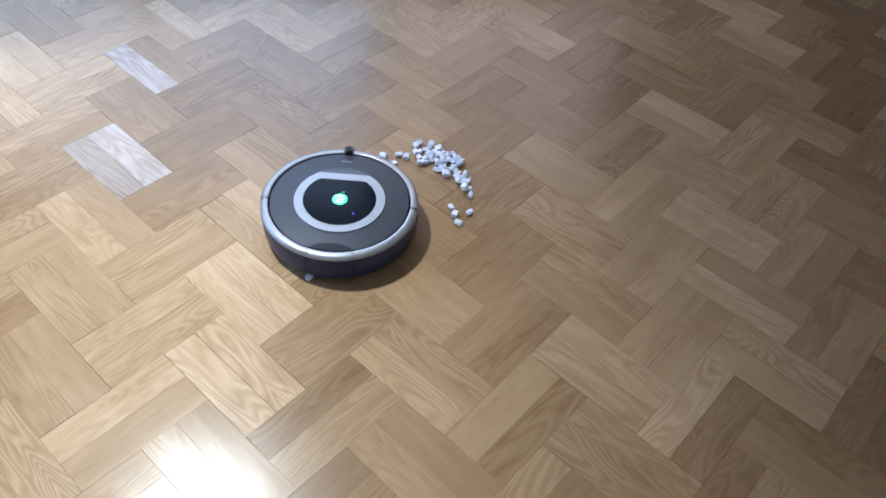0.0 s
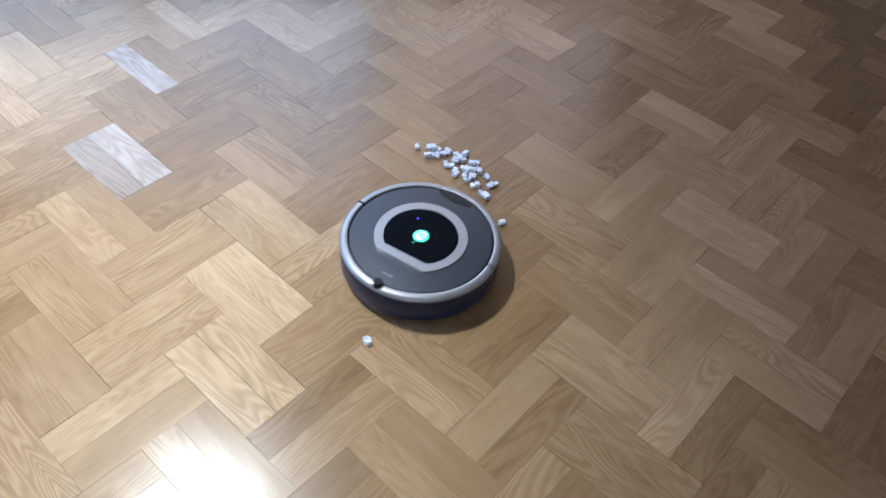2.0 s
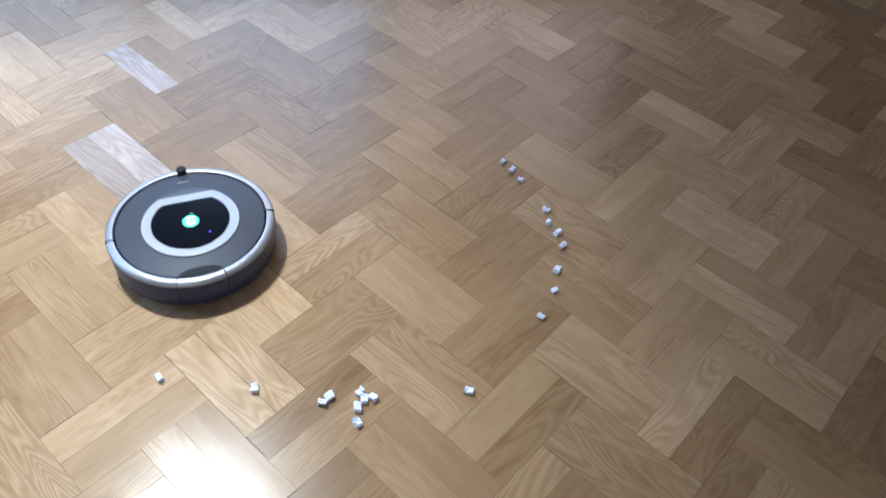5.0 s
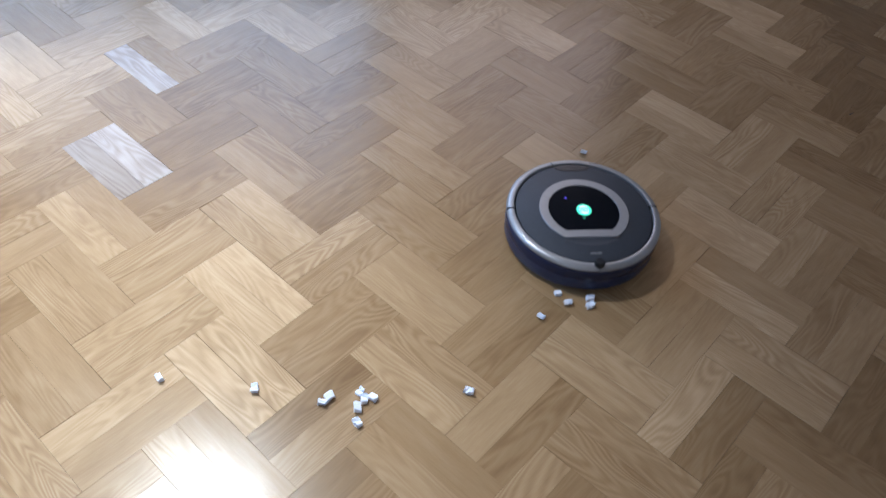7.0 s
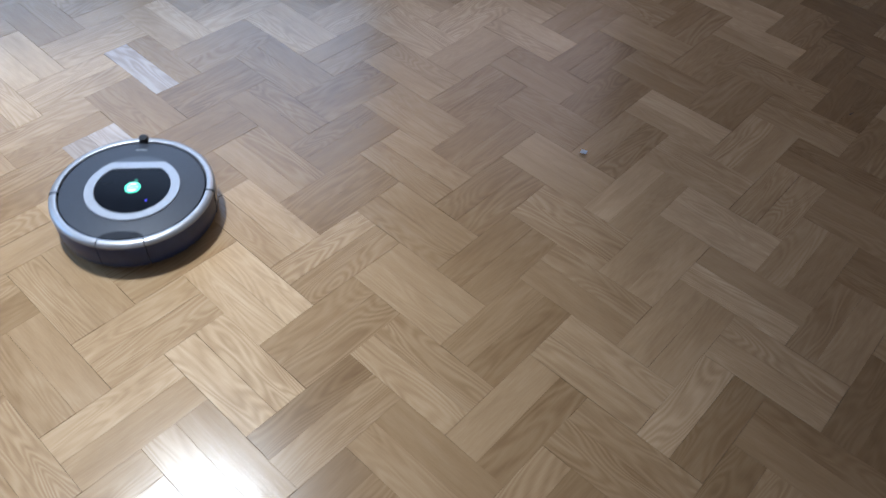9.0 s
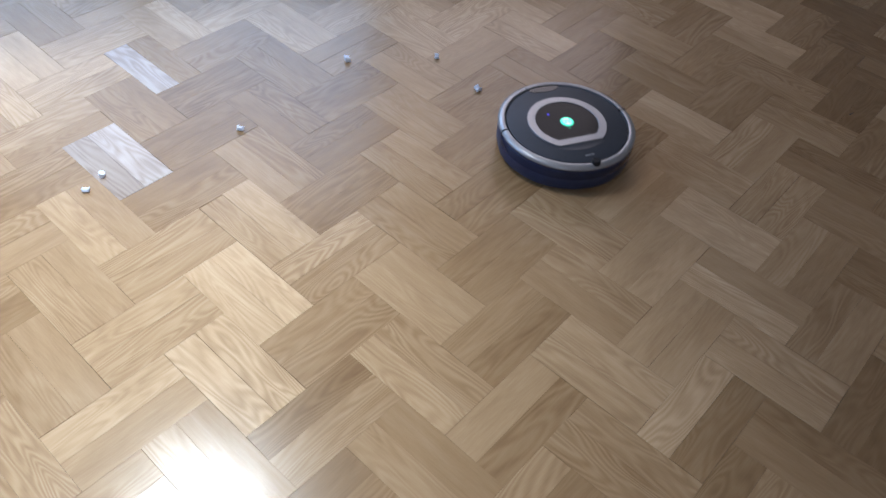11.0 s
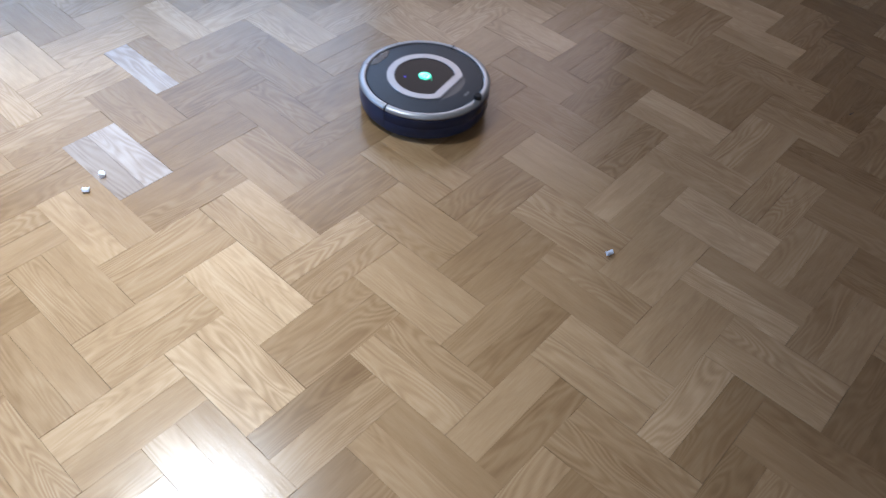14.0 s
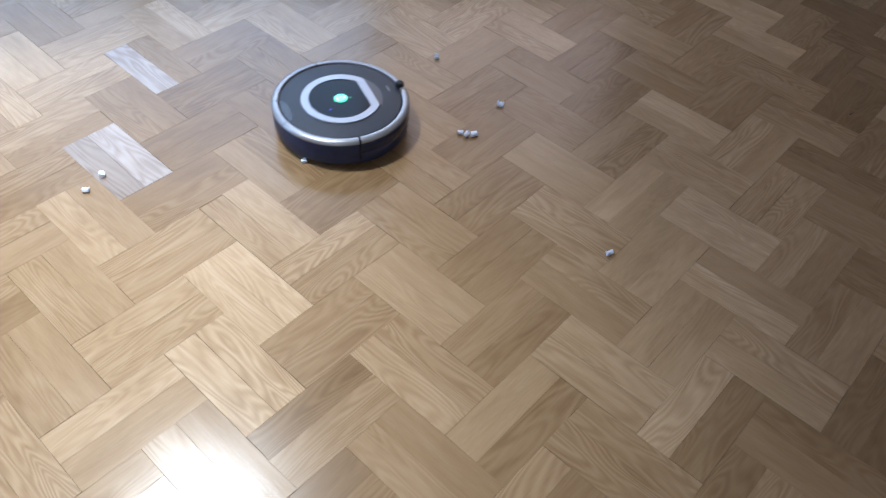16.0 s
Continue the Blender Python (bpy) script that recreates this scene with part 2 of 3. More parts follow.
def plank_shape(length, wide, gap, depth=0.012):
    """A plank with worn upper edges: a narrow chamfer round the top face, and a joint that has opened by gap."""
    x, y, e = length / 2 - gap, wide / 2 - gap, 0.00018
    v = [(-x, -y, -depth), (x, -y, -depth), (x, y, -depth), (-x, y, -depth),
         (-x, -y, -e), (x, -y, -e), (x, y, -e), (-x, y, -e),
         (-x + e, -y + e, 0), (x - e, -y + e, 0), (x - e, y - e, 0), (-x + e, y - e, 0)]
    f = [(8, 9, 10, 11)]
    for k in range(4):
        n = (k + 1) % 4
        f += [(k, n, 4 + n, 4 + k), (4 + k, 4 + n, 8 + n, 8 + k)]
    return v, f


def grained(name, verts, faces, uvs, mat):
    me = bpy.data.meshes.new(name)
    me.from_pydata(verts, [], faces)
    layer = me.uv_layers.new(name="grain")
    for loop in me.loops:
        layer.data[loop.index].uv = uvs[loop.vertex_index]
    me.materials.append(mat)
    return me


def parquet():
    floor = tagged(finish(box(bmesh.new(), (X0, Y0, -0.03), (X1, Y1, -0.0028)), "floor", JOINT),
                   "oak parquet floor laid in double herringbone pairs", "floor", kind="structure")
    rng = random.Random(4)
    c, s = math.cos(radians(TURN)), math.sin(radians(TURN))
    mats = {"M": OAK, "W": OAK_SHEEN}
    laid = []
    for i in range(-30, 31):
        for j in range(-14, 15):
            u0, v0 = i * WIDE + j * LONG, -i * WIDE + j * LONG
            for kind in "HV":
                first = rng.choice((0.5, 0.5, 0.5, 0.46, 0.54))
                tones = TONES.get((i, j, kind), "MM")
                for half in (0, 1):
                    wd = WIDE * (first if half == 0 else 1 - first)
                    mid = wd / 2 if half == 0 else WIDE - wd / 2
                    # hand-laid: each plank sits a hair off and rocks a little
                    slip, tip = rng.gauss(0, 0.0003), (rng.gauss(0, 0.16), rng.gauss(0, 0.08), rng.gauss(0, 0.04))
                    gap = rng.choices((0.00005, 0.0002, 0.0005), (0.55, 0.33, 0.12))[0]
                    if kind == "H":
                        cu, cv, turn = u0 + LONG / 2 + slip, v0 + mid, 0
                    else:
                        cu, cv, turn = u0 + mid, v0 - LONG / 2 + slip, 90
                    x, y = c * cu - s * cv + FX, s * cu + c * cv + FY
                    if X0 < x < X1 and Y0 < y < Y1:
                        m = pose(x, y, 0, 0, 0, TURN + turn + tip[2]) @ pose(0, 0, 0, tip[0], tip[1], 0)
                        laid.append((math.hypot(x + 0.02, y - 1.15), m, LONG - 0.0003, wd, gap, tones[half], tint(i, j, kind, half)))
    laid.sort(key=lambda row: row[0])
    shared = {}
    for d, m, ln, wd, gap, tone, colour in laid[:300]:
        key = (round(wd, 4), gap, tone)
        if key not in shared:
            v, f = plank_shape(ln, wd, gap)
            shared[key] = grained("plank", v, f, [(p[0], p[1]) for p in v], mats[tone])
        ob = new("plank", shared[key])
        ob.parent = floor
        ob.matrix_basis = m
        ob.color = colour
    # the planks further off, one joined sheet for each tone
    for wood, shade in sorted({(row[5], row[6]) for row in laid[300:]}):
        verts, faces, uvs = [], [], []
        for d, m, ln, wd, gap, tone, colour in laid[300:]:
            if (tone, colour) == (wood, shade):
                v, f = plank_shape(ln, wd, gap)
                base = len(verts)
                verts += [m @ Vector(p) for p in v]
                uvs += [(p[0], p[1]) for p in v]
                faces += [tuple(k + base for k in face) for face in f]
        ob = new("outer_planks", grained("outer_planks", verts, faces, uvs, mats[wood]))
        ob.parent = floor
        ob.color = shade
        tagged(ob, kind="stuff")



parquet()

# ---------------------------------------------------------------- the robot vacuum


def arc(bm, loop, start, end, steps):
    """Sweeps a closed outline of (radius, height) round the z axis; angles in degrees to the left of the front (+y)."""
    rings = []
    for k in range(steps + 1):
        a = radians(90 + start + (end - start) * k / steps)
        rings.append([bm.verts.new((r * math.cos(a), r * math.sin(a), z)) for r, z in loop])
    n = len(loop)
    for p, q in zip(rings, rings[1:]):
        for i in range(n):
            bm.faces.new((p[i], q[i], q[(i + 1) % n], p[(i + 1) % n]))
    bm.faces.new(rings[0])
    bm.faces.new(rings[-1])
    return bm


def d_outline(r, flat, steps=72):
    """A circle of radius r cut straight across at y = flat."""
    half = math.acos(flat / r)
    return [(r * math.sin(a), r * math.cos(a)) for a in (half + (2 * math.pi - 2 * half) * k / steps for k in range(steps + 1))]


def slab(bm, outline, z0, z1, bevel=0.0):
    low = [bm.verts.new((x, y, z0)) for x, y in outline]
    f = bm.faces.new(low)
    up = bmesh.ops.extrude_face_region(bm, geom=[f])
    top = [v for v in up["geom"] if isinstance(v, bmesh.types.BMVert)]
    bmesh.ops.translate(bm, verts=top, vec=(0, 0, z1 - z0))
    if bevel:
        edges = [e for e in bm.edges if all(v in top for v in e.verts)]
        bmesh.ops.bevel(bm, geom=edges, offset=bevel, segments=2, affect="EDGES")
    return bm


def robot_vacuum():
    """Front along +y, wheels on the floor at z = 0."""
    bot = tagged(new("robot_vacuum"), "round dark grey robot vacuum with silver rings and lit green button", "robot vacuum")

    def piece(name, bm, mat, label="", parent=None):
        return smooth_by_angle(part(name, bm, mat, parent or bot, label))

    base = [(0.001, 0.016), (0.140, 0.016), (0.152, 0.022), (0.163, 0.034), (0.1655, 0.050), (0.1655, 0.072), (0.150, 0.0745), (0.001, 0.0745)]
    piece("chassis", turned(bmesh.new(), base, 128), BLACK, "black plastic chassis")
    skirt = [(0.148, 0.010), (0.160, 0.0105), (0.1665, 0.015), (0.1690, 0.026), (0.1698, 0.045), (0.1696, 0.062), (0.1680, 0.0715), (0.160, 0.0720), (0.157, 0.060), (0.156, 0.030)]
    front = piece("bumper", arc(bmesh.new(), skirt, -93.4, 93.4, 96), BUMPER, "glossy blue-black front bumper")
    band = [(0.1675, 0.046), (0.1700, 0.0465), (0.1703, 0.050), (0.1702, 0.063), (0.1692, 0.0675), (0.1670, 0.068)]
    piece("bumper_band", arc(bmesh.new(), band, -93.2, 93.2, 96), BUMPER_GLOSS, "gloss black sensor band round the bumper", parent=front)
    shell = [(r - 0.0012, z + 0.002) for r, z in skirt]
    piece("rear_shell", arc(bmesh.new(), shell, 94.4, 163.0, 36), BUMPER)
    piece("rear_shell", arc(bmesh.new(), shell, -163.0, -94.4, 36), BUMPER)
    dust_bin = piece("dust_bin", arc(bmesh.new(), shell, 163.6, 196.4, 20), BUMPER, "blue-black dust bin set in the rear")
    rim = [(0.160, 0.0735), (0.1685, 0.0740), (0.1702, 0.0770), (0.1695, 0.0805), (0.1665, 0.0838), (0.1615, 0.0858), (0.1560, 0.0862), (0.1538, 0.0852), (0.1530, 0.0825), (0.153, 0.0735)]
    piece("outer_ring", arc(bmesh.new(), rim, -92.9, 92.9, 96), SILVER, "silver rim over the bumper")
    piece("outer_ring", arc(bmesh.new(), rim, 94.7, 163.3, 36), SILVER)
    piece("outer_ring", arc(bmesh.new(), rim, -163.3, -94.7, 36), SILVER)
    piece("bin_rim", arc(bmesh.new(), rim, 163.9, 196.1, 20), SILVER, parent=dust_bin)
    for a in (-93.9, 93.9):
        bm = box(bmesh.new(), (-0.0012, 0.1500, 0.030), (0.0012, 0.1690, 0.0852))
        bm.transform(pose(0, 0, 0, 0, 0, a))
        piece("seam", bm, BLACK)
    # top plate with its dished front crescent
    plate = [(0.001, 0.0838), (0.1478, 0.0838), (0.1492, 0.0832), (0.1500, 0.0815), (0.1500, 0.0760), (0.001, 0.0760)]
    piece("top_plate", turned(bmesh.new(), plate, 128), GREY_FACE, "dark grey matt top plate")
    bm = bmesh.new()
    half = math.acos(0.0817 / 0.1035)
    steps = 28
    outer = [(0.1035 * math.sin(a), 0.1035 * math.cos(a)) for a in (-half + 2 * half * k / steps for k in range(steps + 1))]
    grid = []
    for x, y in outer:
        col = []
        for q in range(5):
            f = q / 4
            yy = 0.0817 + (y - 0.0817) * f
            col.append(bm.verts.new((x, yy, 0.0842 + 0.0016 * (1 - f) * min(1, (y - 0.0817) / 0.01) - 0.0006 * math.sin(math.pi * f))))
        grid.append(col)
    for p, q in zip(grid, grid[1:]):
        for k in range(4):
            bm.faces.new((p[k], q[k], q[k + 1], p[k + 1]))
    bmesh.ops.remove_doubles(bm, verts=bm.verts, dist=0.00005)
    piece("handle_recess", bm, SATIN_GREY, "dished satin grey crescent before the panel")
    # panel ring with its flat front side
    ring_out, ring_in = d_outline(0.0985, 0.0812), d_outline(0.0785, 0.0602)
    bm = bmesh.new()
    n = len(ring_out)
    rows = []
    for w, z in ((0.0, 0.0836), (0.0, 0.0864), (0.04, 0.0872), (0.96, 0.0872), (1.0, 0.0864), (1.0, 0.0836)):
        rows.append([bm.verts.new((a[0] + (b[0] - a[0]) * w, a[1] + (b[1] - a[1]) * w, z)) for a, b in zip(ring_out, ring_in)])
    for p, q in zip(rows, rows[1:]):
        for k in range(n):
            bm.faces.new((p[k], p[(k + 1) % n], q[(k + 1) % n], q[k]))
    inner_ring = smooth_by_angle(part("inner_ring", bm, SILVER, bot, "silver ring with one flat side"), 15)
    for a in (-118, 118):
        bm = box(bmesh.new(), (-0.0004, 0.0790, 0.0868), (0.0004, 0.0980, 0.0874))
        bm.transform(pose(0, 0, 0, 0, 0, a))
        piece("ring_seam", bm, GREY_PRINT, parent=inner_ring)
    panel = piece("control_panel", slab(bmesh.new(), d_outline(0.0788, 0.0602), 0.0830, 0.0852), GLOSS_BLACK, "gloss black control panel")
    button = [(0.0165, 0.0850), (0.0165, 0.0866), (0.0158, 0.0870), (0.001, 0.0871)]
    button_ob = piece("clean_button", turned(bmesh.new(), button, 40), GREEN_GLOW, "round button glowing green", parent=panel)
    bm = bmesh.new()
    for y in (0.0068, -0.0068):
        w = 0.0118
        arcs = [(w * math.sin(a), y * 0.25 + y / abs(y) * 0.0118 * math.cos(a) * 0.9) for a in (-1.05 + 2.1 * k / 12 for k in range(13))]
        slab(bm, arcs, 0.0868, 0.0874)
    box(bm, (-0.0105, -0.0026, 0.0868), (0.0105, 0.0026, 0.0874))
    piece("button_light", bm, WHITE_GLOW, "pale lit band across the button", parent=panel)
    bm = bmesh.new()
    for k in range(4):
        box(bm, (-0.0085 + k * 0.0046, -0.0016, 0.0872), (-0.0052 + k * 0.0046, 0.0016, 0.0876))
    piece("button_print", bm, DIM_GREEN, parent=panel)
    bm = box(bmesh.new(), (-0.003, -0.002, 0.085), (0.003, 0.002, 0.0857), 0.0003)
    bm.transform(pose(0.004, 0.0235, 0))
    piece("status_light", bm, DIM_GREEN, parent=panel)
    bm = turned(bmesh.new(), [(0.0022, 0.0848), (0.0022, 0.0858), (0.0002, 0.0862)], 16)
    bm.transform(pose(0.0335, -0.0395, 0))
    piece("blue_indicator", bm, BLUE_GLOW, parent=panel)
    bm = bmesh.new()
    for k, w in enumerate((0.004, 0.003, 0.004, 0.0035, 0.003)):
        box(bm, (-0.012 + k * 0.005, 0.1235, 0.0837), (-0.012 + k * 0.005 + w, 0.1275, 0.0842))
    piece("maker_mark", bm, GREY_PRINT, "small grey lettering bars")
    # release catch of the dust bin
    catch = [(0.1495 * math.sin(a), -0.1495 * math.cos(a)) for a in (-0.29 + 0.58 * k / 16 for k in range(17))]
    catch += [(0.0425 * math.cos(t), -0.1433 + 0.0150 * math.sin(t)) for t in (0.12 + (math.pi - 0.24) * k / 12 for k in range(13))]
    piece("bin_catch", slab(bmesh.new(), catch, 0.0826, 0.0848), CATCH_GLOSS, "black bin release catch", parent=dust_bin)
    nub = piece("sensor_dome", turned(bmesh.new(), [(0.0105, 0.080), (0.0105, 0.0925), (0.0095, 0.0950), (0.0070, 0.0958), (0.0065, 0.0952), (0.0002, 0.0950)], 28), BLACK, "small black sensor dome on the rim")
    nub.location = (0, 0.1575, 0)
    for x in (-0.115, 0.115):
        bm = turned(bmesh.new(), [(0.001, -0.009), (0.030, -0.009), (0.033, -0.006), (0.033, 0.006), (0.030, 0.009), (0.001, 0.009)], 32)
        bm.transform(pose(x, -0.005, 0.033, 0, 90, 0))
        piece("drive_wheel", bm, RUBBER, "black ribbed rubber wheel")
    bm = turned(bmesh.new(), [(0.001, -0.007), (0.011, -0.007), (0.012, -0.004), (0.012, 0.004), (0.011, 0.007), (0.001, 0.007)], 24)
    bm.transform(pose(0, 0.115, 0.012, 0, 90, 0))
    piece("caster_wheel", bm, RUBBER)
    return bot


robot = robot_vacuum()

# ---------------------------------------------------------------- the foam crumbs on the floor
# where the crumbs lie: the first heap, the heap after the second round, the string and the scatter after the third round
HEAP = [
    (-0.166, 1.435), (-0.131, 1.442), (-0.112, 1.439), (-0.137, 1.412), (-0.090, 1.483), (-0.083, 1.458), (-0.056, 1.485),
    (-0.060, 1.459), (-0.076, 1.435), (-0.065, 1.420), (-0.052, 1.432), (-0.042, 1.462), (-0.042, 1.430), (-0.030, 1.474),
    (-0.021, 1.445), (-0.026, 1.419), (-0.030, 1.398), (-0.013, 1.459), (-0.003, 1.435), (-0.004, 1.461), (0.010, 1.447),
    (0.020, 1.445), (0.022, 1.426), (-0.012, 1.403), (-0.004, 1.385), (0.005, 1.411), (0.014, 1.398), (0.018, 1.382),
    (0.026, 1.377), (0.036, 1.393), (0.041, 1.371), (0.048, 1.346), (0.052, 1.323), (0.011, 1.276), (0.018, 1.253),
    (0.029, 1.229), (0.053, 1.263),
]
SECOND = [
    (-0.088, 1.477), (-0.057, 1.481), (-0.047, 1.454), (-0.034, 1.480), (-0.032, 1.461), (-0.010, 1.473), (0.010, 1.467),
    (0.018, 1.453), (0.034, 1.468), (0.030, 1.444), (0.051, 1.438), (0.010, 1.437), (-0.001, 1.421), (0.030, 1.417),
    (0.052, 1.411), (0.071, 1.410), (0.013, 1.392), (0.054, 1.387), (0.043, 1.376), (0.090, 1.390), (0.068, 1.361),
    (0.098, 1.363), (0.078, 1.335), (0.089, 1.321), (0.129, 1.242),
]
STRING = [
    (0.127, 1.458), (0.150, 1.427), (0.171, 1.395), (0.230, 1.298), (0.237, 1.256), (0.256, 1.226), (0.265, 1.187),
    (0.251, 1.114), (0.244, 1.055), (0.214, 0.983),
]
SCATTER = [
    (-0.503, 0.754), (-0.324, 0.752), (-0.194, 0.734), (-0.184, 0.748), (-0.130, 0.764), (-0.119, 0.750), (-0.104, 0.756),
    (-0.130, 0.731), (-0.125, 0.700), (0.074, 0.789),
]
LATE = [
    (-0.820, 1.223), (-0.804, 1.278), (-0.532, 1.485), (-0.315, 1.826), (-0.068, 1.880), (0.053, 1.747),
]

ROBOT_ROWS = [
    (0.0, -0.232, 1.187, 1.3), (0.1, -0.224, 1.220, -32.7), (0.2, -0.200, 1.238, -69.1), (0.3, -0.167, 1.242, -100.3), (0.4, -0.134, 1.225, -135.1),
    (0.5, -0.115, 1.190, -166.8), (0.6, -0.117, 1.150, -200.0), (0.7, -0.142, 1.117, -233.6), (0.8, -0.183, 1.101, -262.7), (0.9, -0.231, 1.106, -289.3),
    (1.0, -0.272, 1.133, -316.6), (1.1, -0.296, 1.176, -345.4), (1.2, -0.297, 1.228, -372.5), (1.3, -0.273, 1.277, -399.7), (1.4, -0.228, 1.311, -425.9),
    (1.5, -0.171, 1.323, -450.3), (1.6, -0.115, 1.310, -474.8), (1.7, -0.069, 1.276, -499.0), (1.8, -0.039, 1.223, -521.5), (1.9, -0.031, 1.161, -543.8),
    (2.0, -0.048, 1.101, -567.7), (2.1, -0.088, 1.053, -590.1), (2.2, -0.143, 1.021, -610.7), (2.3, -0.208, 1.011, -630.4), (2.4, -0.273, 1.022, -649.0),
    (2.5, -0.330, 1.053, -668.7), (2.6, -0.373, 1.103, -689.3), (2.7, -0.396, 1.164, -709.0), (2.8, -0.398, 1.231, -727.2), (2.9, -0.379, 1.297, -744.7),
    (3.0, -0.342, 1.352, -763.5), (3.1, -0.288, 1.393, -782.6), (3.2, -0.223, 1.415, -799.4), (3.3, -0.152, 1.418, -814.7), (3.4, -0.082, 1.403, -830.7),
    (3.5, -0.018, 1.367, -847.5), (3.6, 0.033, 1.315, -862.9), (3.7, 0.070, 1.251, -877.9), (3.8, 0.087, 1.182, -894.0), (3.9, 0.084, 1.111, -910.3),
    (4.0, 0.062, 1.042, -925.0), (4.1, 0.022, 0.978, -938.9), (4.2, -0.032, 0.926, -953.6), (4.4, -0.174, 0.871, -983.4), (4.6, -0.324, 0.889, -1010.2),
    (4.8, -0.446, 0.967, -1034.5), (5.0, -0.525, 1.082, -1056.6), (5.2, -0.555, 1.214, -1077.4), (5.4, -0.538, 1.344, -1097.2), (5.6, -0.479, 1.460, -1116.5),
    (5.8, -0.384, 1.552, -1135.6), (6.0, -0.260, 1.608, -1155.0), (6.2, -0.117, 1.621, -1175.5), (6.4, 0.028, 1.579, -1195.8), (6.6, 0.157, 1.489, -1213.4),
    (6.8, 0.252, 1.367, -1231.6), (7.0, 0.300, 1.224, -1251.5), (7.2, 0.296, 1.072, -1271.1), (7.4, 0.242, 0.929, -1290.0), (7.6, 0.145, 0.811, -1309.2),
    (7.8, 0.015, 0.733, -1328.5), (8.0, -0.134, 0.700, -1346.7), (8.2, -0.288, 0.715, -1364.3), (8.4, -0.429, 0.776, -1382.2), (8.6, -0.545, 0.877, -1400.0),
    (8.8, -0.628, 1.011, -1416.1), (9.0, -0.674, 1.164, -1430.3), (9.2, -0.680, 1.323, -1445.3), (9.4, -0.645, 1.473, -1461.6), (9.6, -0.570, 1.604, -1477.6),
    (9.8, -0.466, 1.706, -1493.4), (10.0, -0.339, 1.776, -1509.2), (10.2, -0.200, 1.807, -1525.4), (10.4, -0.057, 1.798, -1542.0), (10.6, 0.078, 1.747, -1559.3),
    (10.8, 0.193, 1.656, -1577.4), (11.0, 0.275, 1.531, -1596.7), (11.2, 0.308, 1.385, -1617.7), (11.4, 0.286, 1.235, -1639.4), (11.6, 0.210, 1.102, -1659.2),
    (11.8, 0.095, 1.000, -1677.9), (12.0, -0.047, 0.941, -1696.7), (12.2, -0.201, 0.931, -1715.9), (12.4, -0.352, 0.973, -1735.5), (12.6, -0.480, 1.064, -1755.3),
    (12.8, -0.570, 1.194, -1775.4), (13.0, -0.607, 1.343, -1797.0), (13.2, -0.585, 1.489, -1820.6), (13.4, -0.506, 1.610, -1845.5), (13.6, -0.383, 1.688, -1870.1),
    (13.8, -0.235, 1.708, -1893.9), (14.0, -0.088, 1.667, -1917.7), (14.2, 0.027, 1.570, -1943.2), (14.4, 0.084, 1.435, -1972.0), (14.6, 0.066, 1.291, -2002.0),
    (14.8, -0.021, 1.175, -2032.0), (15.0, -0.148, 1.124, -2064.9), (15.2, -0.281, 1.150, -2096.3), (15.4, -0.383, 1.235, -2123.1), (15.6, -0.427, 1.344, -2155.5),
    (15.8, -0.397, 1.449, -2195.3), (16.0, -0.286, 1.541, -2221.4),
]


def robot_at(t):
    """The robot's pose at t seconds, between its rows."""
    for a, b in zip(ROBOT_ROWS, ROBOT_ROWS[1:]):
        if t <= b[0] + 1e-6:
            f = (t - a[0]) / (b[0] - a[0])
            x, y, turn = (p + (q - p) * f for p, q in zip(a[1:], b[1:]))
            return pose(x, y, 0, 0, 0, turn)


def crumb_shape(rng, kind):
    """A torn bit of foam: a stubby block with uneven corners, some notched, some like a short cut rod."""
    bm = bmesh.new()
    if kind == "rod":
        bmesh.ops.create_cone(bm, cap_ends=True, segments=9, radius1=0.0056, radius2=0.0054, depth=0.0175)
        bm.transform(pose(0, 0, 0, 0, 90, 0))
    else:
        box(bm, (-0.0088, -0.0058, -0.0048), (0.0088, 0.0058, 0.0048))
        if kind == "notched":
            bmesh.ops.subdivide_edges(bm, edges=[e for e in bm.edges if abs(e.verts[0].co.x - e.verts[1].co.x) > 0.01], cuts=2)
            for v in bm.verts:
                if abs(v.co.x) < 0.006 and v.co.z > 0:
                    v.co.z -= 0.0032
    bmesh.ops.bevel(bm, geom=list(bm.edges), offset=0.0010, segments=1, affect="EDGES")
    for v in bm.verts:
        v.co += Vector([rng.uniform(-0.0020, 0.0020) for _ in range(3)])
    low = min(v.co.z for v in bm.verts)
    bmesh.ops.translate(bm, verts=bm.verts, vec=(0, 0, -low))
    return bm


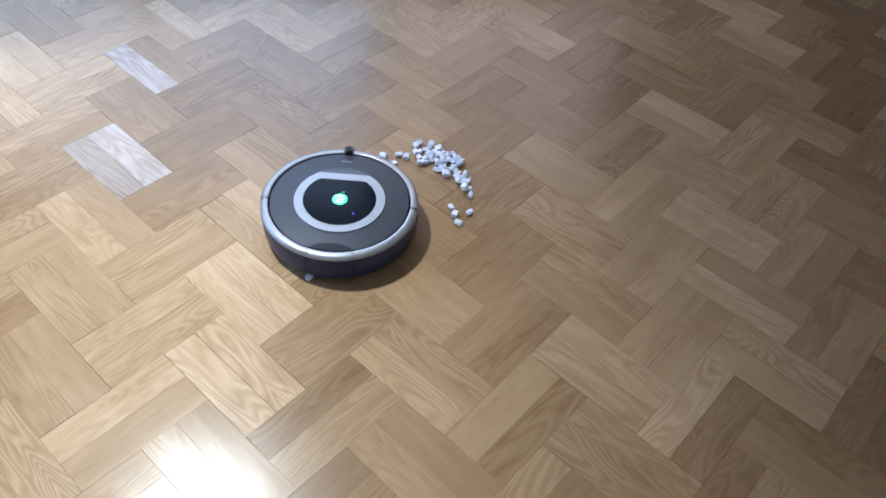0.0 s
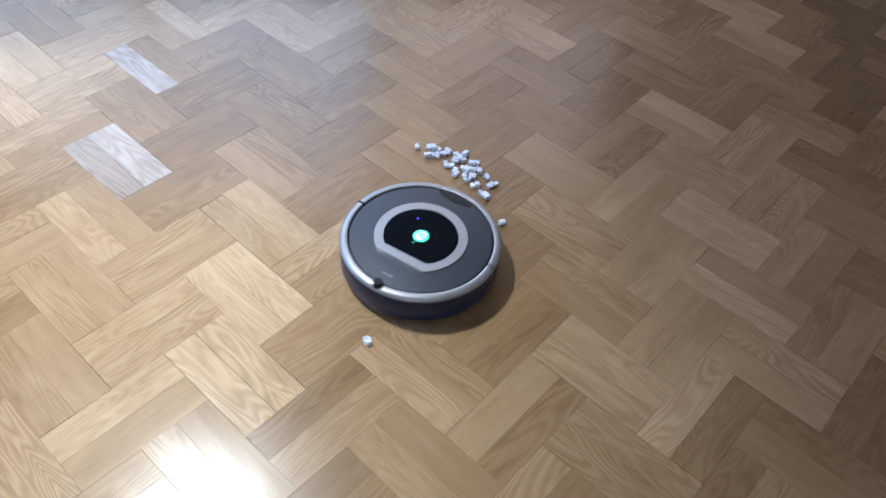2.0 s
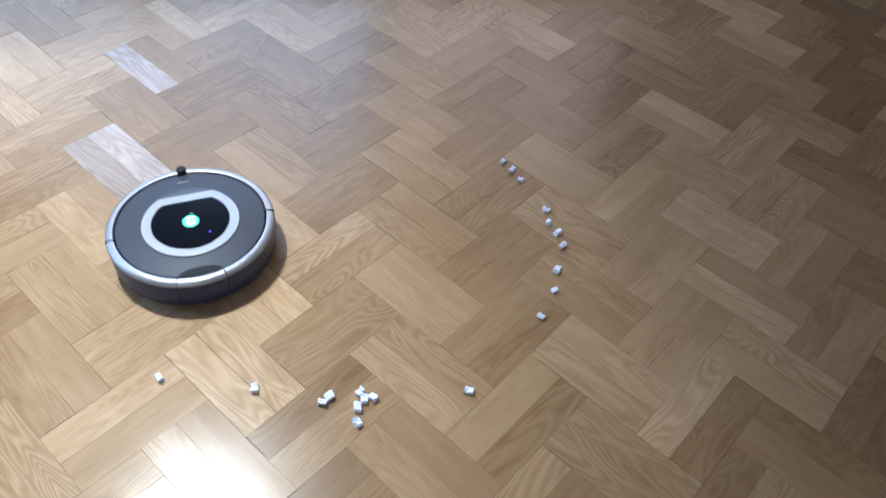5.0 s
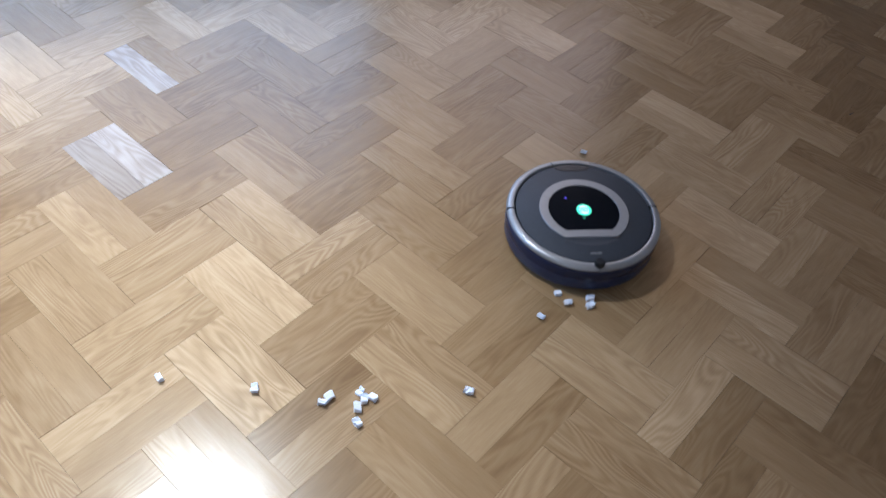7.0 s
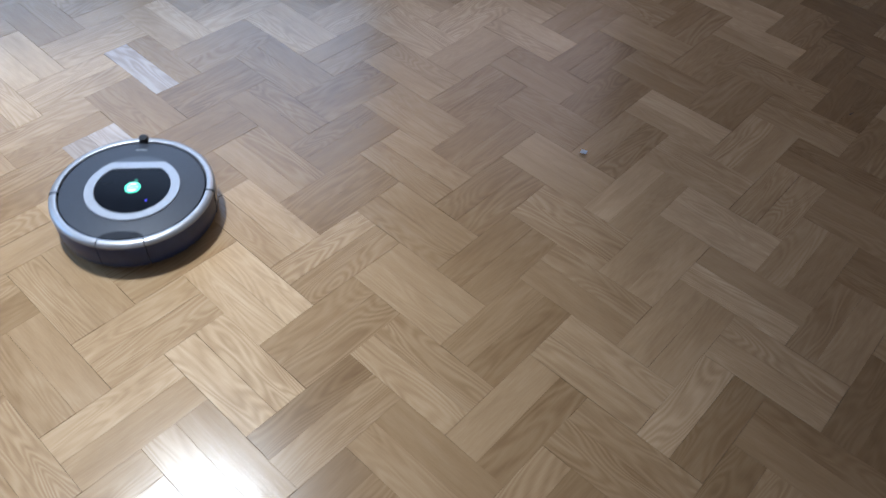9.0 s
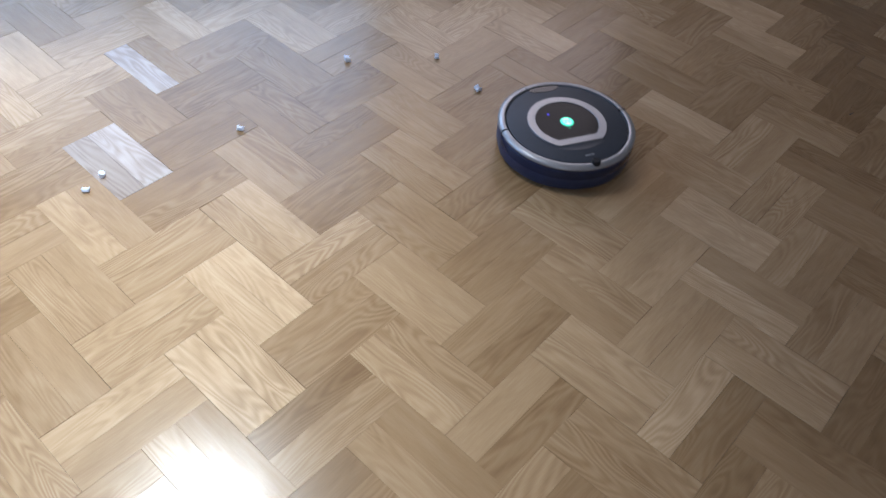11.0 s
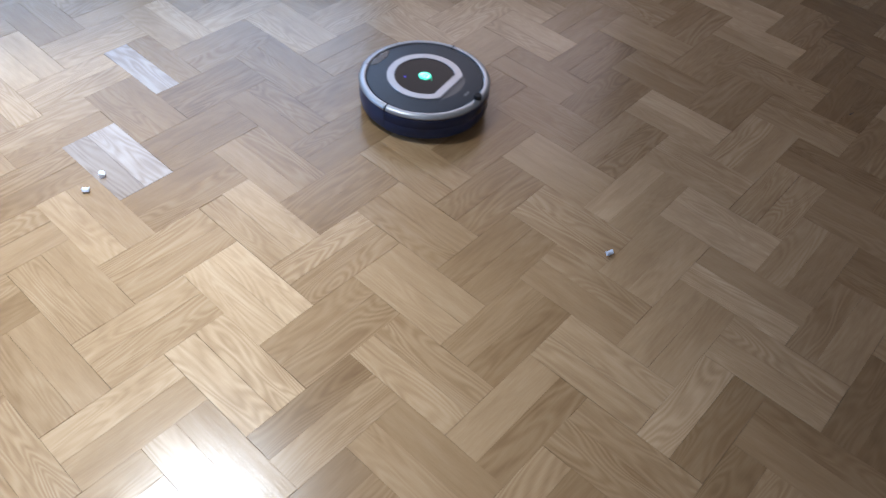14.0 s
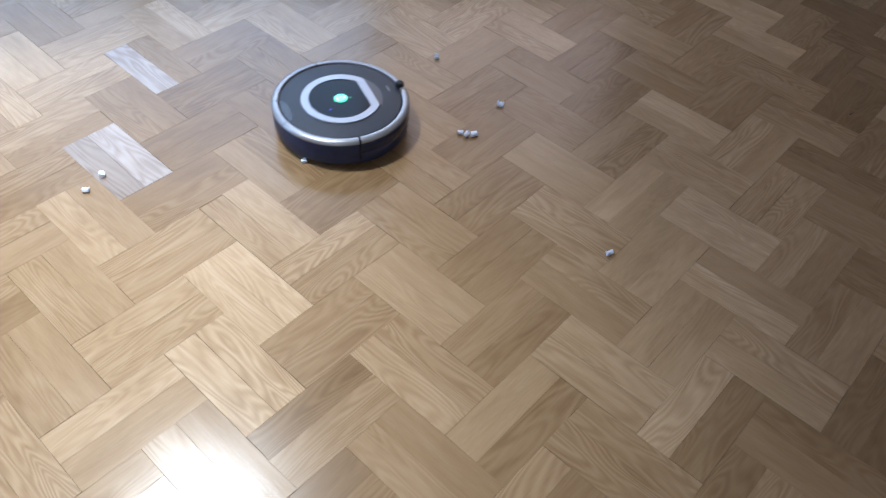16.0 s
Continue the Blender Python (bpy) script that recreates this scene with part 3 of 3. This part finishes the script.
def crumbs():
    rng = random.Random(11)
    kinds = []
    for kind, size in (("block", 1.0), ("rod", 0.95), ("notched", 1.06), ("block", 0.86), ("rod", 0.90), ("notched", 0.92), ("block", 1.1)):
        me = bpy.data.meshes.new("foam_crumb")
        bm = crumb_shape(rng, kind)
        bmesh.ops.scale(bm, verts=bm.verts, vec=(size * 0.92, size, size))
        bmesh.ops.recalc_face_normals(bm, faces=bm.faces)
        bm.to_mesh(me)
        bm.free()
        me.materials.append(FOAM)
        kinds.append(me)
    made = []
    for k, at in enumerate(HEAP + [(-0.274, 1.031)]):
        ob = new("foam_crumb", kinds[k % 7])
        tagged(ob, "small torn crumb of white foam on the parquet", "foam crumb", group="foam crumbs")
        made.append((ob, at, rng.uniform(0, 360), rng.uniform(0, 0.004) if 4 <= k < 28 else 0.0))
    # crumbs that lie on and between those of the heap
    for k in RIDERS:
        (x, y), a = HEAP[k], rng.uniform(0, 2 * math.pi)
        ob = new("foam_crumb", kinds[(k + 3) % 7])
        tagged(ob, "small torn crumb of white foam on the parquet", "foam crumb", group="foam crumbs")
        made.append((ob, (x + 0.011 * math.cos(a), y + 0.011 * math.sin(a)), rng.uniform(0, 360), rng.uniform(0.002, 0.007)))
    return made


RIDERS = (4, 5, 7, 8, 9, 10, 11, 12, 14, 15, 16, 18, 19, 21, 22, 23, 24, 26, 28, 30, 31)
CRUMBS = crumbs()


def splinter():
    """A dark sliver of wood left on the floor."""
    bm = box(bmesh.new(), (-0.009, -0.0016, 0.0), (0.009, 0.0016, 0.0016))
    for v in bm.verts:
        v.co.y *= 0.35 if v.co.x > 0 else 1.0
        v.co.z *= 0.5 if v.co.x > 0 else 1.0
    ob = tagged(finish(bm, "wood_splinter", OAK), "thin dark wood splinter lying on the parquet", "splinter")
    ob.data.materials[0] = plain("dark_wood", (0.03, 0.02, 0.012), 0.8, spread=0.3)
    ob.matrix_basis = pose(*(1.095, 1.797), 0.0004, 0, 0, 35)


splinter()


def crumb_tracks():
    """Each crumb's stops: (from, until, place). Between two stops the robot pushes it along or carries it."""
    stops = []
    heap, loose = CRUMBS[:len(HEAP)], CRUMBS[len(HEAP)]
    # second round: the robot shoves the heap outward and takes some of it in
    order = sorted(range(len(heap)), key=lambda k: (heap[k][1][0] - 0.02) + 0.6 * (1.45 - heap[k][1][1]), reverse=True)
    moved, taken = order[:25], order[25:]
    # the nearest places go to the crumbs that lie nearest
    left = list(range(25))
    goal = {}
    for k in sorted(moved, key=lambda k: heap[k][1][0]):
        best = min(left, key=lambda q: math.dist(heap[k][1], SECOND[q]))
        left.remove(best)
        goal[k] = best
    third = sorted(range(25), key=lambda q: -SECOND[q][1])
    string_of = {q: n for n, q in enumerate(third[5:15])}
    scatter_of = {q: n for n, q in enumerate(third[15:22])}
    drop = (3.62, 3.65, 3.7, 3.82, 3.86, 3.9, 3.94, 4.02, 4.08, 4.17)
    fling = (4.75, 4.6, 4.45, 4.45, 4.4, 4.4, 4.35, 4.4, 4.4, 4.25)
    swept = (8.15, 7.95, 7.78, 7.8, 7.68, 7.68, 7.65, 7.7, 7.75, 7.45)
    gather = (6.45, 6.48, 6.5, 6.6, 6.66, 6.7, 6.75, 6.85, 6.95, 7.1)
    spare = list(taken)
    for k in range(len(heap)):
        rows = [(0.0, 1.38 + 0.22 * rng_of(k), heap[k][1])]
        if k in goal:
            q = goal[k]
            hold = 3.28 + 0.14 * rng_of(k + 50)
            if SECOND[q][0] > 0.12 and q == 24:
                hold = 3.55
            rows.append((1.86, hold, SECOND[q]))
            if q in string_of:
                n = string_of[q]
                rows.append((drop[n], gather[n], STRING[n], 0.0 if n < 5 else 7.36 - gather[n]))
            elif q in scatter_of:
                n = scatter_of[q]
                rows.append((fling[n], swept[n], SCATTER[n]))
        stops.append(rows)
    # crumbs that were taken in on the second round and come out again later
    again = [[(2.22, 4.0, (-0.046, 0.923)), (4.4, 7.7, SCATTER[7])], [(2.25, 4.02, (-0.035, 0.907)), (4.4, 7.75, SCATTER[8])],
             [(9.15, 16.0, LATE[0])], [(9.25, 16.0, LATE[1])], [(9.65, 13.0, LATE[2])],
             [(10.15, 13.5, LATE[3])], [(10.45, 16.0, LATE[4])],
             [(10.75, 14.0, LATE[5]), (14.25, 16.0, (0.117, 1.686))],
             [(6.82, 11.0, (0.331, 1.519)), (11.55, 16.0, (0.371, 1.178))],
             [(14.42, 16.0, (0.017, 1.552))], [(14.44, 16.0, (0.032, 1.545))], [(14.45, 16.0, (0.053, 1.550))]]
    for k, rows in zip(spare, again):
        stops[k] += rows
    stops.append([(0.0, 0.5, loose[1]), (0.68, 4.08, (-0.130, 0.880)), (4.25, 7.45, SCATTER[9])])
    # the riders go with the crumb below them until the robot takes them in on the third round
    for n, k in enumerate(RIDERS):
        rows = [(0.0, stops[k][0][1], CRUMBS[len(HEAP) + 1 + n][1])]
        if k in goal and goal[k] < 23:
            x, y = SECOND[goal[k]]
            a = 2 * math.pi * rng_of(n + 30)
            rows.append((1.86, 3.28 + 0.14 * rng_of(n + 40), (x + 0.012 * math.cos(a), y + 0.012 * math.sin(a))))
        stops.append(rows)
    stops[moved[-1]].append((15.93, 16.0, (-0.354, 1.390)))
    return stops


def rng_of(k):
    return random.Random(k).random()


def crumb_rows(k, stops):
    """Rows for walk(): at rest on the floor, pushed before the bumper, or inside the bin."""
    ob, at, turn, lift = CRUMBS[k]

    def rest(p, n, z=0.0):
        # crumbs of the heap lean on one another, single ones lie nearly flat
        lean = 34 if z > 0 else 7
        rx, ry = lean * (rng_of(k + 70 + n) - 0.5) * 2, lean * (rng_of(k + 90 + n) - 0.5) * 2
        return pose(p[0], p[1], z + (0.0022 if z > 0 else 0.0), rx, ry, turn + 47 * n)

    rows = []
    inside = pose(0.02 * (rng_of(k) - 0.5), -0.09 + 0.05 * rng_of(k + 9), 0.034, 0, 0, turn)
    for n, (t0, t1, p, *push) in enumerate(stops):
        z = lift if n == 0 else 0.0
        rows += [(t0, rest(p, n, z)), (t1, rest(p, n, z))]
        nxt = stops[n + 1] if n + 1 < len(stops) else None
        if t1 >= 16.0:
            continue
        a = robot_at(t1).inverted() @ Vector((*p, 0))
        if nxt and nxt[0] - t1 < (0.55 if n == 0 else 0.95):
            # pushed along the rim from where it was met to where it is let go
            b = robot_at(nxt[0]).inverted() @ Vector((*nxt[2], 0))
            ra, rb = max(0.178, min(a.length, 0.24)), max(0.178, min(b.length, 0.24))
            ta, tb = math.atan2(a.y, a.x), math.atan2(b.y, b.x)
            front = radians(95 + 44 * (rng_of(k + 3) - 0.5))
            ta, tb = ((x - front + math.pi) % (2 * math.pi) - math.pi + front for x in (ta, tb))
            steps = max(2, int((nxt[0] - t1) / 0.1 + 0.5))
            for s in range(1, steps):
                f = s / steps
                t = t1 + (nxt[0] - t1) * f
                ang = (ta + (front - ta) * min(1, f * 3)) if f < 0.34 else front + (tb - front) * max(0, (f - 0.5) / 0.5)
                r = 0.176 + 0.010 * rng_of(k + s) + (ra - 0.18) * max(0, 1 - 3 * f) + (rb - 0.18) * max(0, 3 * f - 2)
                w = robot_at(t) @ Vector((r * math.cos(ang), r * math.sin(ang), 0))
                rows.append((t, pose(w.x, w.y, 0, 0, 0, turn + 47 * (n + f))))
        else:
            end = nxt[0] if nxt else 16.0
            t = t1 + 0.1
            # some are shoved before the bumper for a while before they go under
            while push and t < t1 + push[0]:
                ang = radians(62 + 40 * rng_of(k + 21))
                r = 0.177 + 0.012 * rng_of(k + 4)
                w = robot_at(t) @ Vector((r * math.cos(ang), r * math.sin(ang), 0))
                rows.append((t, pose(w.x, w.y, 0, 0, 0, turn + 30 * n)))
                t += 0.1
            w = robot_at(t) @ (a * 0.35)
            rows.append((t, pose(w.x, w.y, 0.003, 0, 0, turn)))
            t += 0.1
            while t < end - 0.12:
                rows.append((t, robot_at(t) @ inside))
                t += 0.15
            if nxt is None:
                rows.append((16.0, robot_at(16.0) @ inside))
    clean = []
    for t, m in rows:
        if not clean or frame(t) > frame(clean[-1][0]):
            clean.append((t, m))
    return clean


def motions():
    walk(robot, [(t, pose(x, y, 0, 0, 0, turn)) for t, x, y, turn in ROBOT_ROWS])
    for k, stops in enumerate(crumb_tracks()):
        walk(CRUMBS[k][0], crumb_rows(k, stops))


motions()
